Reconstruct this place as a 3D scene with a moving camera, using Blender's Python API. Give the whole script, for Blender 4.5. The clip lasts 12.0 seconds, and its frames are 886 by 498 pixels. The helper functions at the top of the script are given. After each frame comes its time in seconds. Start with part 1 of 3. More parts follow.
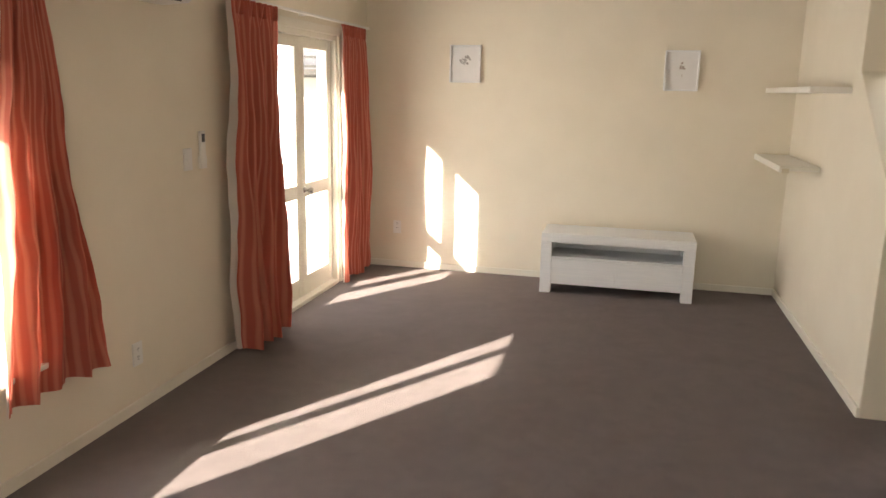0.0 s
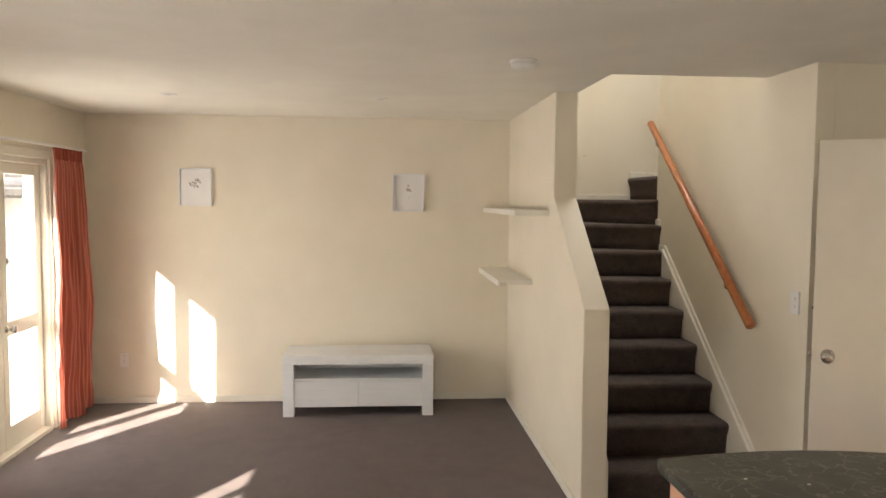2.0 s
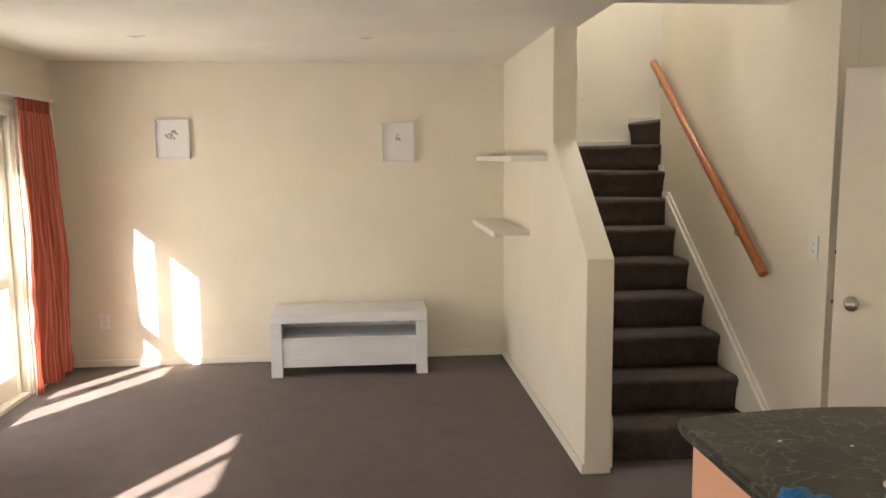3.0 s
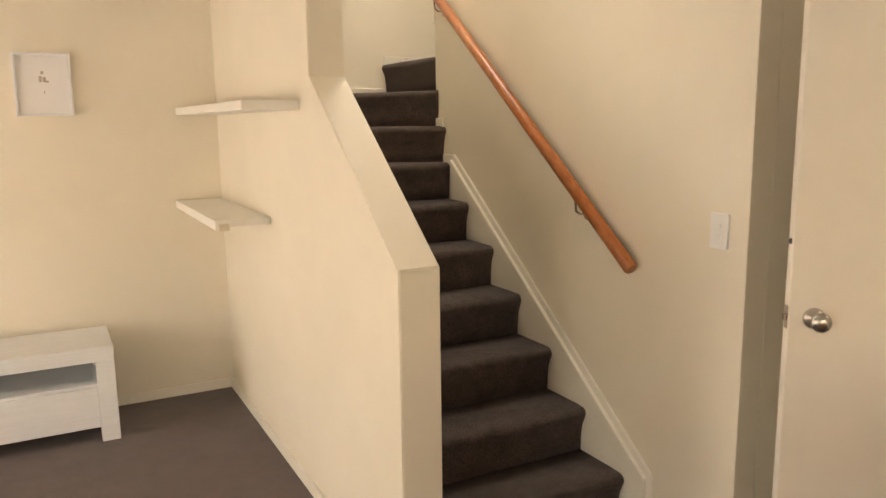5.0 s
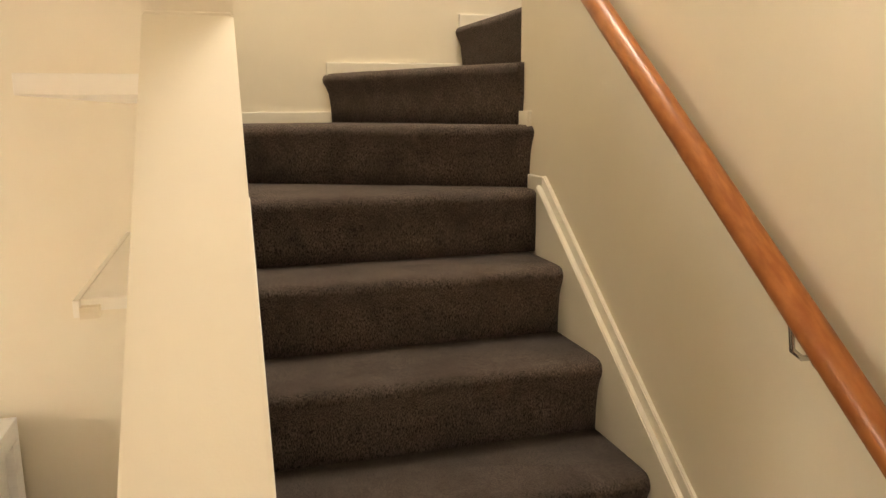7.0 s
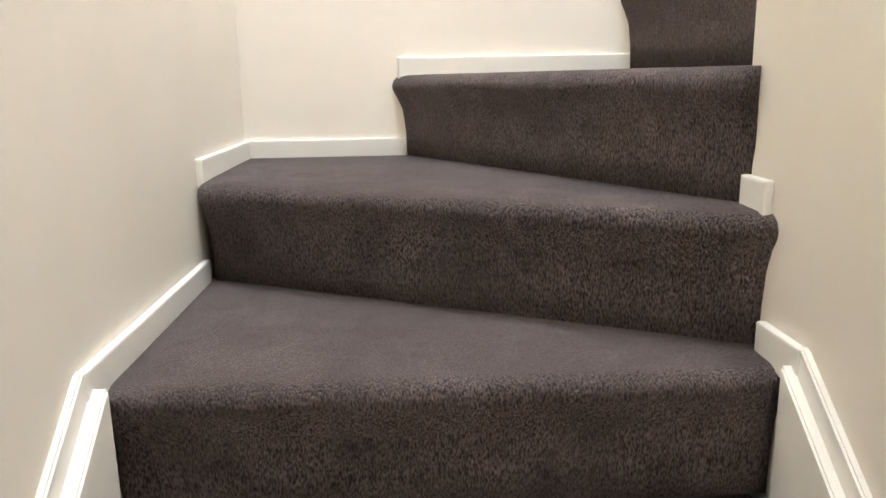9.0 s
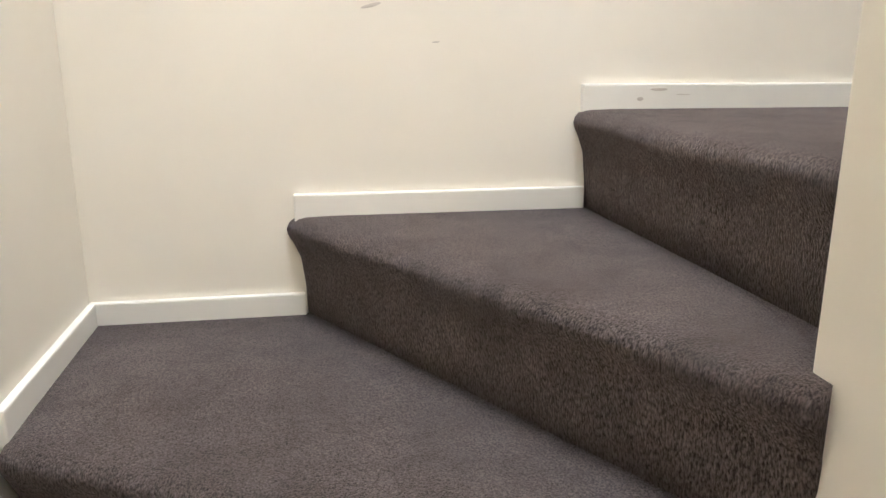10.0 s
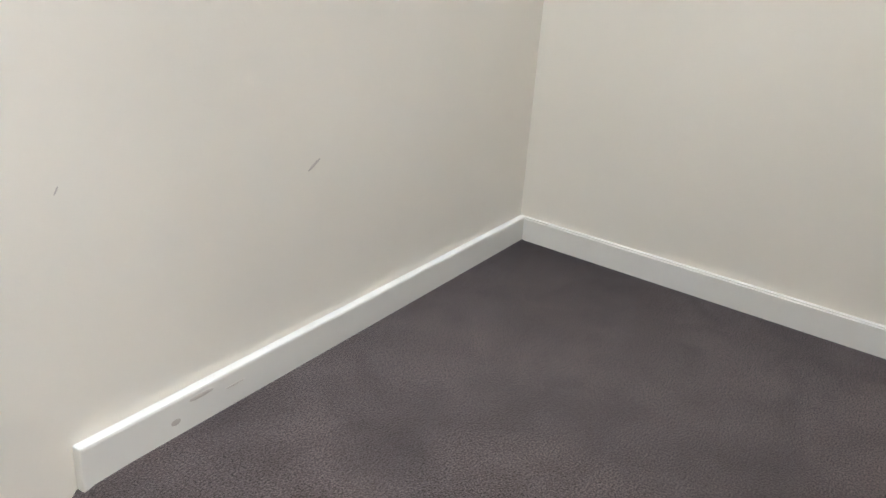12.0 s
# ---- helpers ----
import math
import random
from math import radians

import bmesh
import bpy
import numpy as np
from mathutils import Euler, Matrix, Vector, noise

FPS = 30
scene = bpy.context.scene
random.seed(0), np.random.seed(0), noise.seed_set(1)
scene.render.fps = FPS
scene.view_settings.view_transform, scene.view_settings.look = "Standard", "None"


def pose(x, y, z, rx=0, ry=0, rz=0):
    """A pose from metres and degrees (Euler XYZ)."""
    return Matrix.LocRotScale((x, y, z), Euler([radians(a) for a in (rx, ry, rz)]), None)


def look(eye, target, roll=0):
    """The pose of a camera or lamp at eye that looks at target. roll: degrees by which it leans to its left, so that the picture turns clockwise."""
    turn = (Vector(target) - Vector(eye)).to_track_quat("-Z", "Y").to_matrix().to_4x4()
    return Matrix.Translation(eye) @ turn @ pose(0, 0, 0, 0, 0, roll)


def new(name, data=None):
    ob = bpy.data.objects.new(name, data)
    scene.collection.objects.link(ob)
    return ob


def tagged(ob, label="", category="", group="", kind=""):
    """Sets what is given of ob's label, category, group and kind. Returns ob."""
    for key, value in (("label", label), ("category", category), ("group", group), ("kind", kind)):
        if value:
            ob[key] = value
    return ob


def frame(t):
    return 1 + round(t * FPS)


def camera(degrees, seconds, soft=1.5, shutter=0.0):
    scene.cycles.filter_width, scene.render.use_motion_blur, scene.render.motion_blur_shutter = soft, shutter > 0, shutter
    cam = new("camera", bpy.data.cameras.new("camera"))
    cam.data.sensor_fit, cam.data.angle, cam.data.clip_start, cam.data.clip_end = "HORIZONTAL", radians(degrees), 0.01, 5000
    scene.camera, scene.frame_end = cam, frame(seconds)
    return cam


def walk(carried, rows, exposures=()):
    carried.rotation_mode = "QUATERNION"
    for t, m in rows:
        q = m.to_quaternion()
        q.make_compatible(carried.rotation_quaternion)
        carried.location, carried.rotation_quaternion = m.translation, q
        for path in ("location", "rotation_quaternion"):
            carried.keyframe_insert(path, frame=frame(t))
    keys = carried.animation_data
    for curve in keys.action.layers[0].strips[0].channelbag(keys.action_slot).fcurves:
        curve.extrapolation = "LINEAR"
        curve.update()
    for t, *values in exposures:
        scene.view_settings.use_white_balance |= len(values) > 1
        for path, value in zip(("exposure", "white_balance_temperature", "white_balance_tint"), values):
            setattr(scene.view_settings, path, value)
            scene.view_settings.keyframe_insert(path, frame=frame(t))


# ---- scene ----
cam = camera(61.0, 12.0)
PATH = [
    (0, (2.283, -0.13, 1.595), (1.821, 1.771, 1.179), 1.2),
    (0.5, (2.312, -0.127, 1.599), (2.124, 1.822, 1.191), 0.4),
    (1, (2.349, -0.142, 1.647), (2.338, 1.819, 1.254), -0.1),
    (1.5, (2.41, -0.122, 1.636), (2.502, 1.858, 1.367), 0.1),
    (2, (2.417, -0.099, 1.708), (2.581, 1.89, 1.581), 0.5),
    (2.5, (2.438, -0.019, 1.64), (2.594, 1.97, 1.493), 0.3),
    (2.7, (2.447, 0.041, 1.64), (2.592, 2.027, 1.453), -0.1),
    (4.3, (2.411, 1.236, 1.605), (3.054, 3.1, 1.272), -0.4),
    (4.5, (2.45, 1.424, 1.572), (3.169, 3.262, 1.249), -0.0),
    (5, (2.605, 1.847, 1.57), (3.526, 3.59, 1.233), -0.7),
    (5.5, (2.892, 2.264, 1.58), (3.842, 3.979, 1.188), 0.1),
    (6, (3.122, 2.642, 1.578), (4.069, 4.355, 1.167), 0.0),
    (6.5, (3.375, 2.959, 1.571), (4.139, 4.769, 1.197), -0.2),
    (7, (3.623, 3.292, 1.59), (4.167, 5.182, 1.224), -0.4),
    (7.2, (3.713, 3.449, 1.578), (4.204, 5.356, 1.227), -0.3),
    (8.8, (4.022, 4.401, 1.667), (4.11, 6.358, 1.265), 0.0),
    (9, (4.051, 4.496, 1.721), (4.135, 6.445, 1.281), -1.0),
    (9.5, (4.094, 4.739, 1.894), (4.205, 6.682, 1.431), -1.0),
    (10, (4.07, 4.959, 2.028), (4.399, 6.867, 1.527), 0.1),
    (10.5, (4.109, 5.161, 2.202), (4.548, 7.023, 1.621), -0.6),
    (11, (4.093, 5.36, 2.325), (4.852, 7.115, 1.739), 0.7),
    (11.5, (4.151, 5.57, 2.403), (5.375, 7.01, 1.75), 1.8),
    (12, (4.226, 5.737, 2.457), (5.829, 6.698, 1.745), 4.0),
]
walk(cam, [(t, look(eye, target, roll)) for t, eye, target, roll in PATH], exposures=[
    (0.0, 2.65, 6500, 11), (2.5, 2.68, 6500, 11), (4.5, 2.95, 7100, 14), (6.5, 3.3, 8400, 15), (7.2, 3.3, 8200, 13),
    (8.8, 4.05, 5500, 14), (10.5, 3.5, 5550, 13), (11.5, 3.3, 5300, 13), (12.0, 3.25, 5200, 13)])

# ---- daylight ----
SUN = Vector((0.625, 1.0, -0.548)).normalized()
world = bpy.data.worlds.new("daylight")
scene.world = world
world.use_nodes = True
sky = world.node_tree.nodes.new("ShaderNodeTexSky")
sky.sky_type, sky.sun_disc = "NISHITA", False
sky.sun_elevation, sky.sun_rotation = radians(24.9), radians(212)
back = world.node_tree.nodes["Background"]
back.inputs["Strength"].default_value = 0.05
world.node_tree.links.new(sky.outputs[0], back.inputs["Color"])
sun = new("sun", bpy.data.lights.new("sun", "SUN"))
sun.data.energy, sun.data.angle, sun.data.color = 5.0, radians(0.6), (1.0, 0.9, 0.76)
sun.matrix_world = look((0, 0, 9), Vector((0, 0, 9)) + SUN)


def area_light(name, eye, target, w, h, watts, color):
    lamp = new(name, bpy.data.lights.new(name, "AREA"))
    lamp.data.shape, lamp.data.size, lamp.data.size_y = "RECTANGLE", w, h
    lamp.data.energy, lamp.data.color = watts, color
    lamp.matrix_world = look(eye, target)


# skylight in the openings: glazed doors, side window; added fill: kitchen, stairwell
area_light("door_skylight", (-0.3, 4.97, 1.05), (3, 4.97, 0.9), 1.1, 1.7, 3.5, (1.0, 0.96, 0.9))
area_light("window_skylight", (-0.3, 1.55, 1.02), (3, 3.2, 0.95), 1.0, 0.95, 3.0, (1.0, 0.96, 0.9))
# added fill behind an unseen opening in the south wall
area_light("kitchen_fill", (2.6, -3.35, 1.5), (2.6, 3, 1.2), 2.2, 1.1, 0.8, (1.0, 0.95, 0.88))
# added overhead fill for the winders, hidden in the ceiling recess
area_light("stair_fill", (4.35, 5.47, 4.78), (4.35, 5.471, 2.0), 0.8, 1.0, 7.5, (0.97, 0.99, 1.0))


# ---- materials ----
def material(name, color, rough=0.6, metal=0.0):
    m = bpy.data.materials.new(name)
    m.use_nodes = True
    b = m.node_tree.nodes["Principled BSDF"]
    b.inputs["Base Color"].default_value = (*color, 1)
    b.inputs["Roughness"].default_value = rough
    b.inputs["Metallic"].default_value = metal
    return m, m.node_tree, b


def textured(name, c1, c2, scale, rough=0.6, bump=0.1, bump_scale=200, stretch=(1, 1, 1), detail=6, spread=(0.35, 0.65), c3=None, coarse=1.5, dist=0.002):
    """Two scales of colour variation and a fine relief."""
    m, tree, b = material(name, c1, rough)
    n, link = tree.nodes, tree.links.new
    tc, mp = n.new("ShaderNodeTexCoord"), n.new("ShaderNodeMapping")
    mp.inputs["Scale"].default_value = stretch
    link(tc.outputs["Object"], mp.inputs["Vector"])
    fine = n.new("ShaderNodeTexNoise")
    fine.inputs["Scale"].default_value, fine.inputs["Detail"].default_value = scale, detail
    link(mp.outputs[0], fine.inputs["Vector"])
    ramp = n.new("ShaderNodeValToRGB")
    ramp.color_ramp.elements[0].position, ramp.color_ramp.elements[1].position = spread
    ramp.color_ramp.elements[0].color, ramp.color_ramp.elements[1].color = (*c1, 1), (*c2, 1)
    link(fine.outputs["Fac"], ramp.inputs["Fac"])
    big = n.new("ShaderNodeTexNoise")
    big.inputs["Scale"].default_value, big.inputs["Detail"].default_value = coarse, 4
    link(tc.outputs["Object"], big.inputs["Vector"])
    r2 = n.new("ShaderNodeValToRGB")
    r2.color_ramp.elements[0].position, r2.color_ramp.elements[1].position = 0.45, 0.75
    r2.color_ramp.elements[0].color, r2.color_ramp.elements[1].color = (0, 0, 0, 1), (0.6, 0.6, 0.6, 1)
    link(big.outputs["Fac"], r2.inputs["Fac"])
    mix = n.new("ShaderNodeMix")
    mix.data_type = "RGBA"
    link(r2.outputs["Color"], mix.inputs[0])
    link(ramp.outputs["Color"], mix.inputs[6])
    mix.inputs[7].default_value = (*(c3 or [0.92 * v for v in c1]), 1)
    link(mix.outputs[2], b.inputs["Base Color"])
    rel = n.new("ShaderNodeTexNoise")
    rel.inputs["Scale"].default_value, rel.inputs["Detail"].default_value = bump_scale, 3
    link(mp.outputs[0], rel.inputs["Vector"])
    bp = n.new("ShaderNodeBump")
    bp.inputs["Strength"].default_value, bp.inputs["Distance"].default_value = bump, dist
    link(rel.outputs["Fac"], bp.inputs["Height"])
    link(bp.outputs[0], b.inputs["Normal"])
    return m


PAINT = textured("cream_wall_paint", (0.79, 0.725, 0.60), (0.82, 0.755, 0.63), 3, 0.55, 0.08, 260, coarse=0.8)
CEILING = textured("ceiling_paint", (0.80, 0.76, 0.68), (0.83, 0.79, 0.71), 4, 0.8, 0.12, 300)
TRIM = textured("gloss_trim_paint", (0.80, 0.76, 0.66), (0.83, 0.79, 0.70), 6, 0.35, 0.05, 90)
DOORPAINT = textured("door_paint", (0.76, 0.71, 0.62), (0.79, 0.74, 0.65), 5, 0.45, 0.05, 150)


def carpet_material(name, deep, tip, worn, sheen, patch):
    """Cut pile: shade between the tufts put into the colour as dark specks, lighter tips, brushed patches and a soft
    sheen.
    """
    m = textured(name, deep, tip, 420, 1.0, 0.8, 420, stretch=(1, 1, 0.35), detail=4, spread=(0.34, 0.66), c3=worn, coarse=5, dist=0.006)
    n, link = m.node_tree.nodes, m.node_tree.links.new
    b = n["Principled BSDF"]
    tc = n.new("ShaderNodeTexCoord")
    brushed = n.new("ShaderNodeTexNoise")
    brushed.inputs["Scale"].default_value, brushed.inputs["Detail"].default_value, brushed.inputs["Distortion"].default_value = 11, 6, 0.8
    link(tc.outputs["Object"], brushed.inputs["Vector"])
    gain = n.new("ShaderNodeMapRange")
    gain.inputs["From Min"].default_value, gain.inputs["From Max"].default_value = 0.3, 0.7
    gain.inputs["To Min"].default_value, gain.inputs["To Max"].default_value = 1 - patch, 1 + patch
    link(brushed.outputs["Fac"], gain.inputs["Value"])
    old = b.inputs["Base Color"].links[0].from_socket
    hsv = n.new("ShaderNodeHueSaturation")
    link(gain.outputs["Result"], hsv.inputs["Value"])
    link(old, hsv.inputs["Color"])
    link(hsv.outputs["Color"], b.inputs["Base Color"])
    b.inputs["Specular IOR Level"].default_value = 0.06
    b.inputs["Sheen Weight"].default_value, b.inputs["Sheen Roughness"].default_value = sheen, 0.45
    b.inputs["Sheen Tint"].default_value = (0.95, 0.80, 0.72, 1)
    return m


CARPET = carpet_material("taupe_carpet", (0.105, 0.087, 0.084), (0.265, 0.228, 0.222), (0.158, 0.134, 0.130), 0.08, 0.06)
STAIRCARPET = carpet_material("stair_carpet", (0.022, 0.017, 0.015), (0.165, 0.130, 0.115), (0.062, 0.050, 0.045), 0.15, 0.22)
RIMU = textured("stained_timber", (0.33, 0.105, 0.03), (0.46, 0.17, 0.055), 22, 0.32, 0.08, 60, stretch=(6, 1, 1), c3=(0.36, 0.12, 0.035), coarse=4)
WHITEWOOD = textured("limewashed_wood", (0.77, 0.78, 0.79), (0.82, 0.825, 0.83), 30, 0.5, 0.15, 120, stretch=(0.15, 1, 3), c3=(0.77, 0.78, 0.79), coarse=3)
SHELFMAT = textured("white_shelf_laminate", (0.82, 0.79, 0.73), (0.85, 0.82, 0.76), 6, 0.3, 0.03, 80)
WORKTOP = textured("dark_green_marble_laminate", (0.012, 0.016, 0.012), (0.060, 0.068, 0.054), 9, 0.28, 0.04, 160, detail=10, spread=(0.42, 0.75), c3=(0.03, 0.035, 0.028), coarse=5)
n, link = WORKTOP.node_tree.nodes, WORKTOP.node_tree.links.new
b = n["Principled BSDF"]
b.inputs["Specular IOR Level"].default_value = 0.3
tc = n.new("ShaderNodeTexCoord")
warp = n.new("ShaderNodeTexNoise")
warp.inputs["Scale"].default_value, warp.inputs["Detail"].default_value = 7, 5
link(tc.outputs["Object"], warp.inputs["Vector"])
bend = n.new("ShaderNodeVectorMath")
bend.operation = "MULTIPLY_ADD"
link(warp.outputs["Color"], bend.inputs[0])
bend.inputs[1].default_value = (0.35, 0.35, 0.35)
link(tc.outputs["Object"], bend.inputs[2])
cells = n.new("ShaderNodeTexVoronoi")
cells.feature = "DISTANCE_TO_EDGE"
cells.inputs["Scale"].default_value = 8
link(bend.outputs[0], cells.inputs["Vector"])
vein = n.new("ShaderNodeMapRange")
vein.inputs["From Min"].default_value, vein.inputs["From Max"].default_value = 0.0, 0.035
vein.inputs["To Min"].default_value, vein.inputs["To Max"].default_value = 0.4, 0.0
link(cells.outputs["Distance"], vein.inputs["Value"])
mix = n.new("ShaderNodeMix")
mix.data_type = "RGBA"
link(vein.outputs["Result"], mix.inputs[0])
link(b.inputs["Base Color"].links[0].from_socket, mix.inputs[6])
mix.inputs[7].default_value = (0.30, 0.31, 0.27, 1)
link(mix.outputs[2], b.inputs["Base Color"])
SALMON = textured("salmon_laminate", (0.72, 0.40, 0.25), (0.75, 0.43, 0.28), 4, 0.5, 0.04, 150)
PLASTIC = textured("white_plastic", (0.80, 0.79, 0.76), (0.83, 0.82, 0.79), 8, 0.35, 0.02, 80)
GREYPLASTIC = textured("grey_plastic", (0.05, 0.055, 0.06), (0.07, 0.075, 0.08), 8, 0.3, 0.02, 80)
BLUE = textured("blue_rubber", (0.01, 0.14, 0.42), (0.015, 0.19, 0.52), 14, 0.42, 0.2, 60)
CREAMCLOTH = textured("cream_plastic", (0.68, 0.60, 0.47), (0.74, 0.66, 0.53), 12, 0.5, 0.1, 90)
LILAC = textured("pale_lilac_cloth", (0.60, 0.58, 0.68), (0.66, 0.64, 0.73), 20, 0.85, 0.3, 200)
PAPER = textured("matte_paper", (0.82, 0.81, 0.80), (0.84, 0.83, 0.82), 10, 0.8, 0.03, 200)
INK = textured("grey_ink", (0.26, 0.25, 0.25), (0.42, 0.39, 0.38), 40, 0.8, 0.02, 200)
BROWNINK = textured("brown_ink", (0.44, 0.36, 0.32), (0.56, 0.48, 0.43), 40, 0.8, 0.02, 200)
SCUFF = textured("scuff", (0.52, 0.46, 0.38), (0.64, 0.57, 0.47), 60, 0.7, 0.02, 200)
FENCE = textured("weathered_fence", (0.66, 0.65, 0.62), (0.76, 0.75, 0.72), 6, 0.85, 0.3, 60, stretch=(1, 1, 0.1))
DARKTIMBER = textured("dark_timber", (0.035, 0.033, 0.030), (0.065, 0.060, 0.055), 8, 0.8, 0.2, 60)
ROOFING = textured("grey_roofing", (0.10, 0.10, 0.105), (0.16, 0.16, 0.165), 12, 0.7, 0.2, 60)
DARKPANE = textured("dim_window_glass", (0.10, 0.11, 0.12), (0.15, 0.16, 0.17), 3, 0.1, 0.0, 60)
PAVING = textured("concrete_patio", (0.36, 0.35, 0.33), (0.44, 0.43, 0.40), 8, 0.85, 0.2, 60)
STEEL = textured("brushed_steel", (0.52, 0.50, 0.47), (0.60, 0.58, 0.55), 20, 0.24, 0.03, 200)
STEEL.node_tree.nodes["Principled BSDF"].inputs["Metallic"].default_value = 1.0
LINING = textured("curtain_lining", (0.76, 0.73, 0.68), (0.80, 0.77, 0.72), 12, 0.9, 0.1, 300)
n, link = LINING.node_tree.nodes, LINING.node_tree.links.new
glow = n.new("ShaderNodeBsdfTranslucent")
glow.inputs["Color"].default_value = (0.78, 0.72, 0.66, 1)
blend = n.new("ShaderNodeMixShader")
blend.inputs[0].default_value = 0.4
link(n["Principled BSDF"].outputs[0], blend.inputs[1])
link(glow.outputs[0], blend.inputs[2])
link(blend.outputs[0], n["Material Output"].inputs["Surface"])
GLASS, _, g = material("window_glass", (1, 1, 1), 0.0)
g.inputs["Transmission Weight"].default_value, g.inputs["IOR"].default_value = 1.0, 1.02
g.inputs["Specular IOR Level"].default_value = 0.5
LAMPGLASS, _, g2 = material("downlight_lens", (0.5, 0.48, 0.44), 0.3)


def curtain_material():
    """Coral cotton with fine woven vertical stripes; light shines through it."""
    m, tree, b = material("coral_striped_cotton", (0.5, 0.1, 0.06), 0.9)
    n, link = tree.nodes, tree.links.new
    uv = n.new("ShaderNodeUVMap")
    mp = n.new("ShaderNodeMapping")
    mp.inputs["Scale"].default_value = (1, 0.04, 1)
    link(uv.outputs[0], mp.inputs["Vector"])
    wave = n.new("ShaderNodeTexWave")
    wave.inputs["Scale"].default_value, wave.inputs["Distortion"].default_value, wave.inputs["Detail"].default_value = 7, 6.0, 3
    link(mp.outputs[0], wave.inputs["Vector"])
    ramp = n.new("ShaderNodeValToRGB")
    ramp.color_ramp.elements[0].position, ramp.color_ramp.elements[1].position = 0.35, 0.95
    ramp.color_ramp.elements[0].color, ramp.color_ramp.elements[1].color = (0.54, 0.140, 0.095, 1), (0.66, 0.255, 0.180, 1)
    link(wave.outputs["Fac"], ramp.inputs["Fac"])
    link(ramp.outputs[0], b.inputs["Base Color"])
    tr = n.new("ShaderNodeBsdfTranslucent")
    link(ramp.outputs[0], tr.inputs["Color"])
    mix = n.new("ShaderNodeMixShader")
    mix.inputs[0].default_value = 0.3
    link(b.outputs[0], mix.inputs[1])
    link(tr.outputs[0], mix.inputs[2])
    link(mix.outputs[0], n["Material Output"].inputs["Surface"])
    weave = n.new("ShaderNodeTexNoise")
    weave.inputs["Scale"].default_value = 350
    bp = n.new("ShaderNodeBump")
    bp.inputs["Strength"].default_value, bp.inputs["Distance"].default_value = 0.3, 0.002
    link(weave.outputs["Fac"], bp.inputs["Height"])
    link(bp.outputs[0], b.inputs["Normal"])
    return m


CORAL = curtain_material()


# ---- mesh helpers ----
def add_box(bm, x0, x1, y0, y1, z0, z1, bevel=0.0, seg=2):
    made = bmesh.ops.create_cube(bm, size=1)["verts"]
    for v in made:
        v.co = Vector(((x0 + x1) / 2 + v.co.x * (x1 - x0), (y0 + y1) / 2 + v.co.y * (y1 - y0), (z0 + z1) / 2 + v.co.z * (z1 - z0)))
    if bevel:
        edges = list({e for v in made for e in v.link_edges})
        bmesh.ops.bevel(bm, geom=edges, offset=bevel, segments=seg, affect="EDGES", profile=0.6)
    return bm


def box(x0, x1, y0, y1, z0, z1, bevel=0.0, seg=2):
    return add_box(bmesh.new(), x0, x1, y0, y1, z0, z1, bevel, seg)


def prism(points, axis, a, b, bevel=0.0):
    """A polygon pushed along one axis from a to b. points: pairs on the two other axes, in order."""
    bm = bmesh.new()
    rings = []
    for v in (a, b):
        ring = []
        for p, q in points:
            co = {"x": (v, p, q), "y": (p, v, q), "z": (p, q, v)}[axis]
            ring.append(bm.verts.new(co))
        rings.append(ring)
    bm.faces.new(rings[0])
    bm.faces.new(rings[1][::-1])
    for i in range(len(points)):
        j = (i + 1) % len(points)
        bm.faces.new((rings[0][j], rings[0][i], rings[1][i], rings[1][j]))
    bmesh.ops.recalc_face_normals(bm, faces=bm.faces)
    if bevel:
        bmesh.ops.bevel(bm, geom=list(bm.edges), offset=bevel, segments=2, affect="EDGES")
    return bm


def lathe(profile, m=Matrix(), steps=28):
    """A profile of (radius, height) turned about z, then placed by m."""
    bm = bmesh.new()
    rings = [[bm.verts.new((r * math.cos(2 * math.pi * i / steps), r * math.sin(2 * math.pi * i / steps), z)) for i in range(steps)] for r, z in profile]
    for lo, hi in zip(rings, rings[1:]):
        for i in range(steps):
            j = (i + 1) % steps
            bm.faces.new((lo[i], lo[j], hi[j], hi[i]))
    bm.faces.new(rings[0][::-1])
    bm.faces.new(rings[-1])
    bmesh.ops.recalc_face_normals(bm, faces=bm.faces)
    bmesh.ops.transform(bm, matrix=m, verts=bm.verts)
    return bm


def mesh_object(name, bm, mat, smooth=False):
    me = bpy.data.meshes.new(name)
    bm.to_mesh(me)
    bm.free()
    me.materials.append(mat)
    if smooth:
        for p in me.polygons:
            p.use_smooth = True
    return new(name, me)


def part(name, bm, mat, parent, label="", smooth=False):
    ob = mesh_object(name, bm, mat, smooth)
    ob.parent = parent
    if parent.parent is None and parent.type == "EMPTY" or parent.matrix_world != Matrix():
        ob.matrix_parent_inverse = Matrix.Translation(-parent.location)
    return tagged(ob, label=label)


def thing(name, at, label, category, group="", kind=""):
    ob = new(name)
    ob.location = at
    ob.empty_display_size = 0.1
    return tagged(ob, label, category, group, kind)


def structure(name, bm, mat, label="", smooth=False):
    return tagged(mesh_object(name, bm, mat, smooth), label=label, kind="structure")


# ---- plan ----
H = 2.4            # ceiling
YN = 6.3           # living room north wall
YB = 6.375         # north wall in the stairwell
HX0, HX1 = 3.51, 3.65   # half wall
SX0, SX1 = 4.535, 4.635 # stair wall
YEND = 5.562       # free end of the stair wall
XL = 5.597         # landing east wall
TOP = 4.7          # ceiling over the stairwell
R = 0.1925         # rise
B7, B8, B9, B10 = 7 * R, 8 * R, 9 * R, 1.925
YS = -3.2          # south wall
